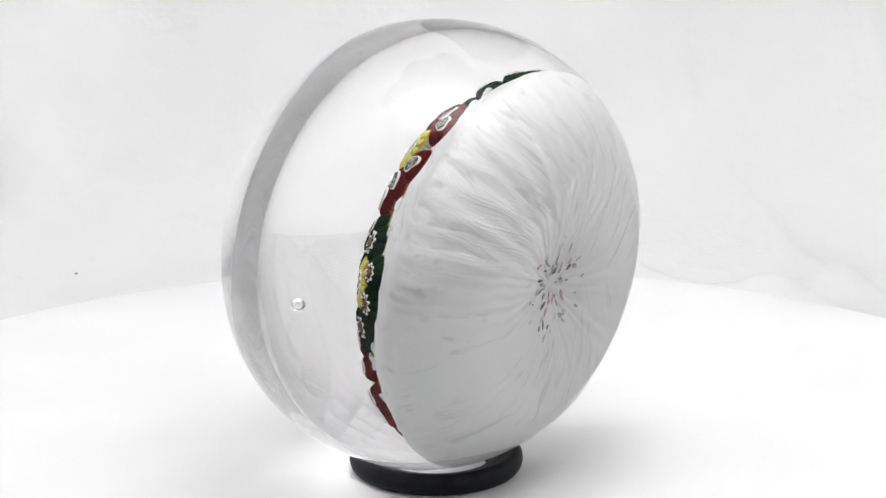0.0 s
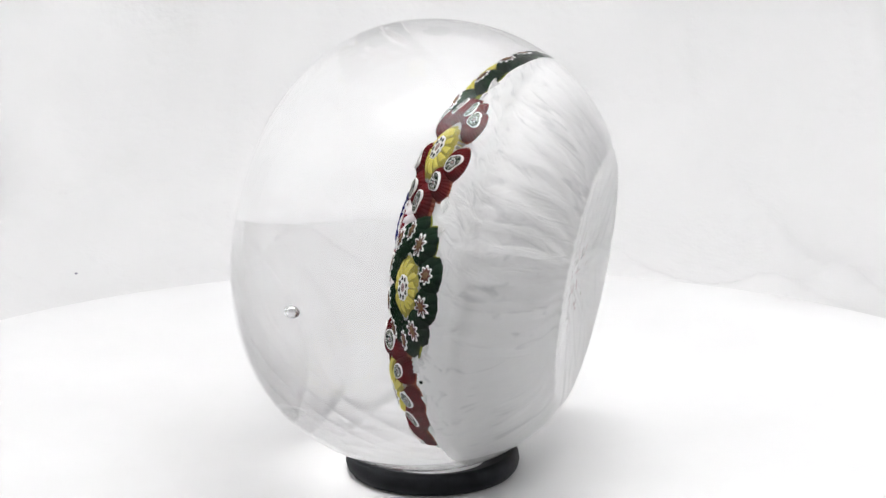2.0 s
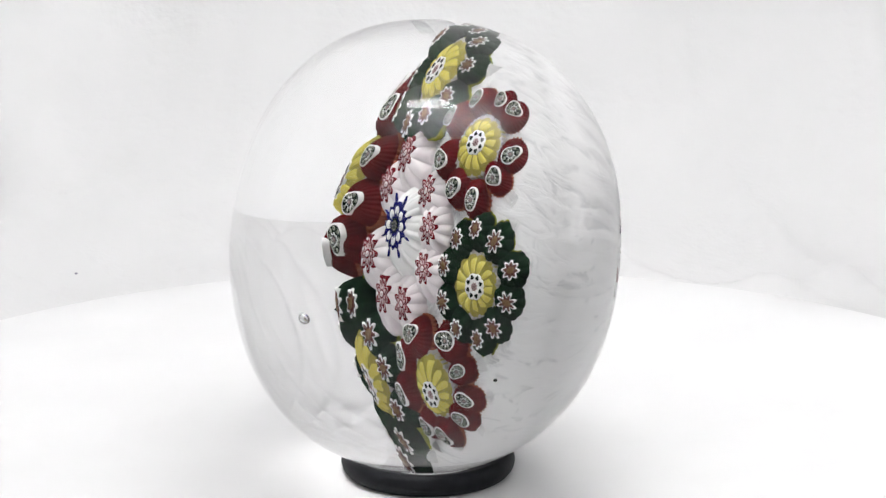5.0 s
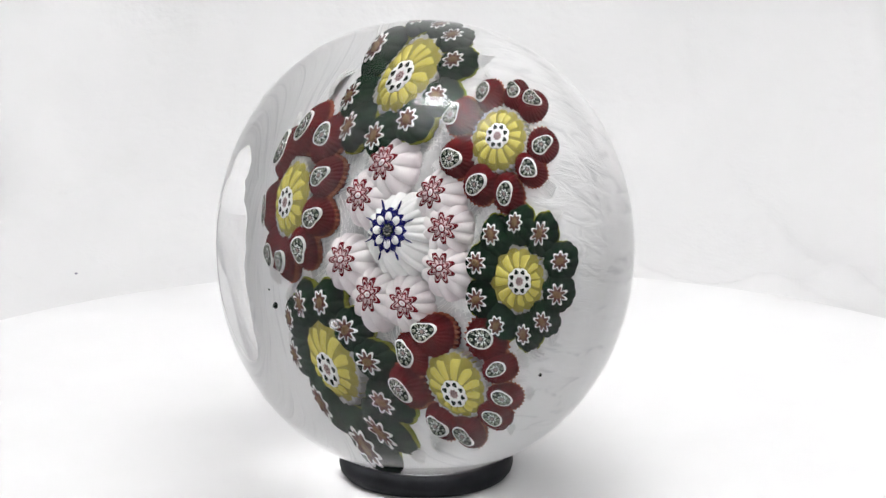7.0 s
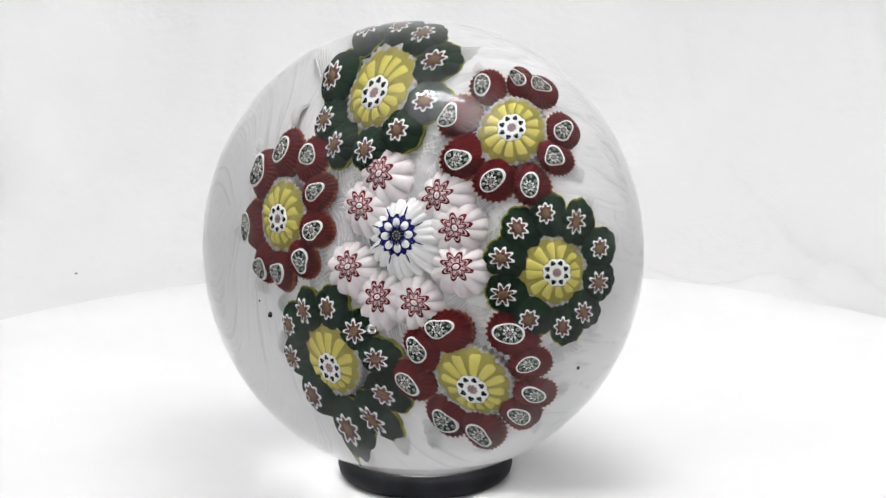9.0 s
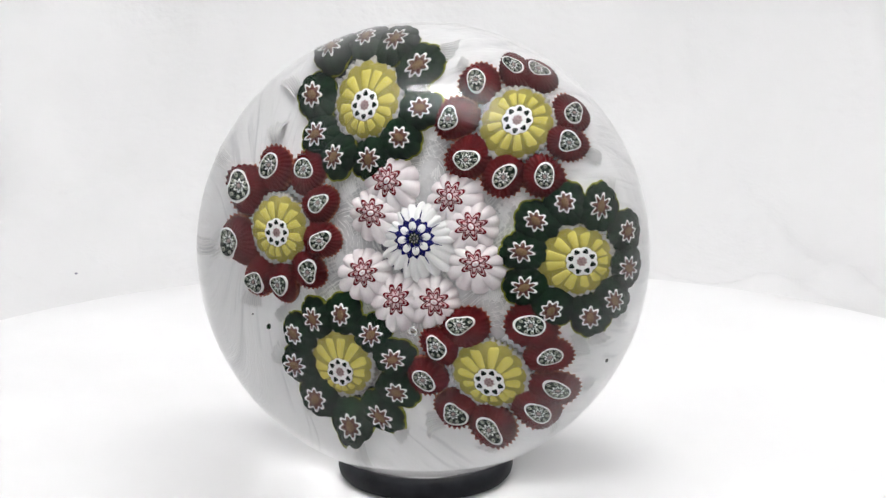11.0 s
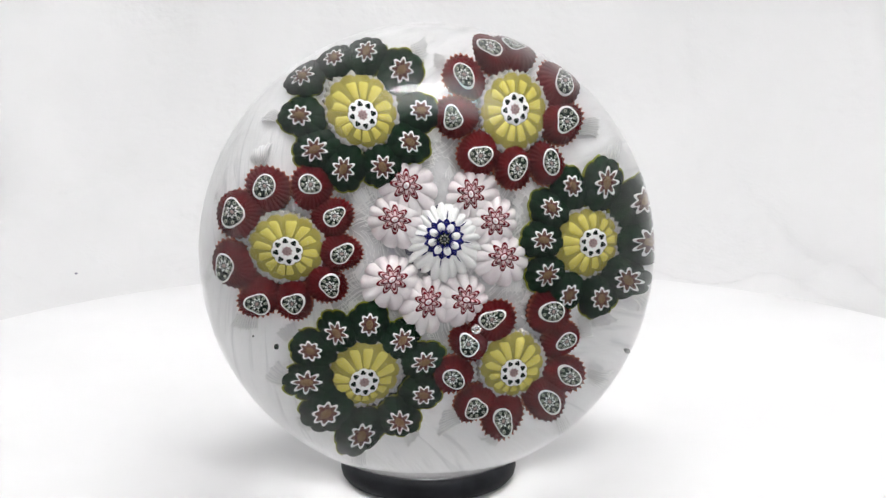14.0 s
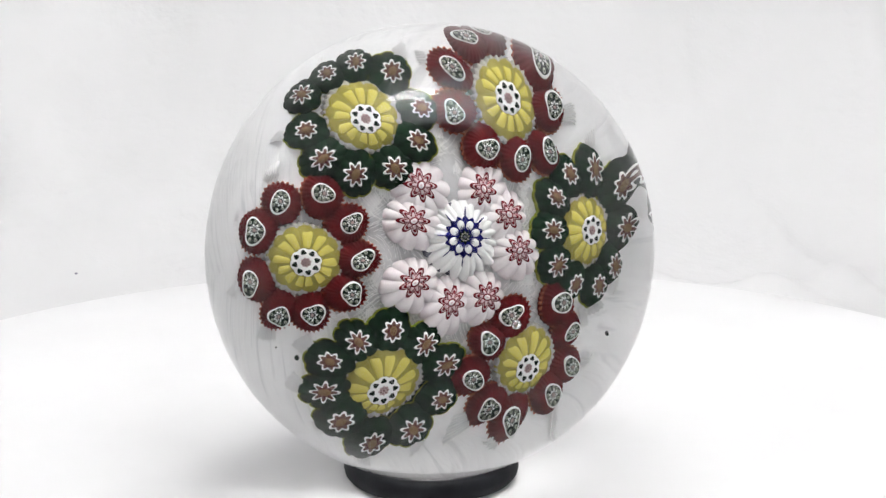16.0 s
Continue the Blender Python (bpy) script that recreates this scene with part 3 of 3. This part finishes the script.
# curled fans of lace: white threads side by side over thin painted gap shade
def tuft_mesh(seed):
    rnd = random.Random(seed)
    bm = bmesh.new()
    curl, count, long = rnd.uniform(-0.9, 0.9), rnd.randrange(9, 14), rnd.uniform(3.0, 4.2)

    def at(k, f, up):
        side = (k - (count - 1) / 2) * 0.30
        x = long * f * (1 - 0.03 * abs(side) ** 2) + 0.15 * math.sin(k * 2.1)
        return Vector((x, side * (0.75 + 0.55 * f) + curl * f * f * 1.6, 0.7 * math.sin(math.pi * f) * (1 - 0.10 * side * side) - 2.0 * f * f + up))
    steps = 7
    backing = [[bm.verts.new(at(k, i / (steps - 1) * 0.94, -0.07) * MM) for k in range(count)] for i in range(steps)]
    for a, b in zip(backing, backing[1:]):
        for k in range(count - 1):
            f = bm.faces.new((a[k], b[k], b[k + 1], a[k + 1]))
            f.material_index, f.smooth = 1, True
    for k in range(count):
        rows = []
        for i in range(steps):
            f = i / (steps - 1)
            w = 0.085 * (1 - 0.3 * f)
            c = at(k, f, 0.0)
            rows.append([bm.verts.new((c + Vector((0, w * math.cos(a), w * math.sin(a)))) * MM) for a in (0, 1.57, 3.14, 4.71)])
        for a, b in zip(rows, rows[1:]):
            for j in range(4):
                bm.faces.new((a[j], b[j], b[(j + 1) % 4], a[(j + 1) % 4])).smooth = True
    return bm, [WHITE, GAP_SHADE]


TUFTS = [mesh_of("tuft", tuft_mesh(s)) for s in range(8)]
# outside each cane of the flowers, where the cane meets the lace
for kind, (cx, cy), shift, faces in FLOWERS:
    for dx, dy in faces:
        x, y = cx + dx * 1.33, cy + dy * 1.33
        if math.hypot(x, y) < math.hypot(cx, cy) + 1.5:
            continue
        out = math.degrees(math.atan2(dy, dx))
        m = on_set(x, y, -1.5) @ pose(0, 0, 0, rng.uniform(-25, 25), rng.uniform(0, 22), out + rng.uniform(-30, 30)) @ Matrix.Diagonal((rng.uniform(0.75, 1.2), rng.uniform(0.65, 1.05), 1.0, 1))
        child("lace_tuft", TUFTS[rng.randrange(8)], paperweight, m)
for i in range(22):
    a = 2 * math.pi * i / 22 + rng.uniform(-0.1, 0.1)
    reach = rng.uniform(10.6, 13.2)
    m = on_set(reach * math.cos(a), reach * math.sin(a) + 1, -2.25) @ pose(0, 0, 0, 0, 0, rng.uniform(0, 360)) @ Matrix.Diagonal((0.7, 0.8, 0.2, 1))
    child("lace_tuft", TUFTS[rng.randrange(8)], paperweight, m)

# the drawn-in backs of the canes, deep in the hollow of the lace
bm = bmesh.new()
for i in range(70):
    a, r = rng.uniform(0, 6.28), rng.uniform(1.0, 9.5)
    lo = len(bm.verts)
    disc(bm, oval(rng.uniform(0.35, 1.25), rng.uniform(0.10, 0.38), rng.uniform(-0.4, 0.4)), 0.0, 0.3, rng.choice((0, 0, 1, 1, 2, 2, 3, 4)), (r * math.cos(a), r * math.sin(a)), 14, 0.1, (0, 1.0), turn=a + rng.uniform(-0.7, 0.7))
    bm.verts.ensure_lookup_table()
    for v in bm.verts[lo:]:
        v.co.z = -v.co.z - (15.9 + 0.62 * max(0.0, r - 1.5)) * MM - 0.6 * MM
backs = part("cane_backs", bm, [PALE, BLUSH, FRINGE, SAGE, SLATE], paperweight, "blurred pinkish and grey backs of the canes")

# a trapped air bubble and dark specks in the glass
bm = bmesh.new()
bmesh.ops.create_icosphere(bm, subdivisions=3, radius=0.72 * MM)
bmesh.ops.reverse_faces(bm, faces=bm.faces)
for f in bm.faces:
    f.smooth = True
bubble = part("air_bubble", bm, GLASS, paperweight, "small round trapped air bubble")
bubble.matrix_basis = Matrix.Translation((3.97 * MM, -9.40 * MM, 12.85 * MM))
bubble.visible_shadow = False
for x, y, z, r in ((-18.8, -10.8, -2.7, 0.34), (22.0, -12.5, -6.4, 0.26), (-20.9, -9.4, -3.9, 0.13)):
    bm = bmesh.new()
    bmesh.ops.create_icosphere(bm, subdivisions=2, radius=r * MM)
    for v in bm.verts:
        v.co *= 1 + 0.35 * noise.noise(v.co * 4000)
        v.co.x *= 0.8
    s = part("speck", bm, DARK, paperweight, "tiny dark speck in the glass")
    s.matrix_basis = Matrix.Translation((x * MM, y * MM, (z + 0.6) * MM))


# ---- what moves: the plate turns steadily and carries the ring and the paperweight ----
def motions():
    speed, front = 9.567, 12.929
    tilt = Matrix(((1, 0, 0, 0), (0, math.sin(radians(8.39)), -math.cos(radians(8.39)), 0), (0, math.cos(radians(8.39)), math.sin(radians(8.39)), 0), (0, 0, 0, 1)))
    seat = Matrix.Translation(Vector((-0.0425, -0.0286, 1.0468)) * 37.5 * MM) @ tilt
    turns = [(float(t), pose(0, 0, 0, 0, 0, speed * (t - front))) for t in range(17)]
    walk(turntable, turns)
    walk(ring_stand, [(t, m @ Matrix.Translation(RING_AT)) for t, m in turns])
    walk(paperweight, [(t, m @ seat) for t, m in turns])


motions()
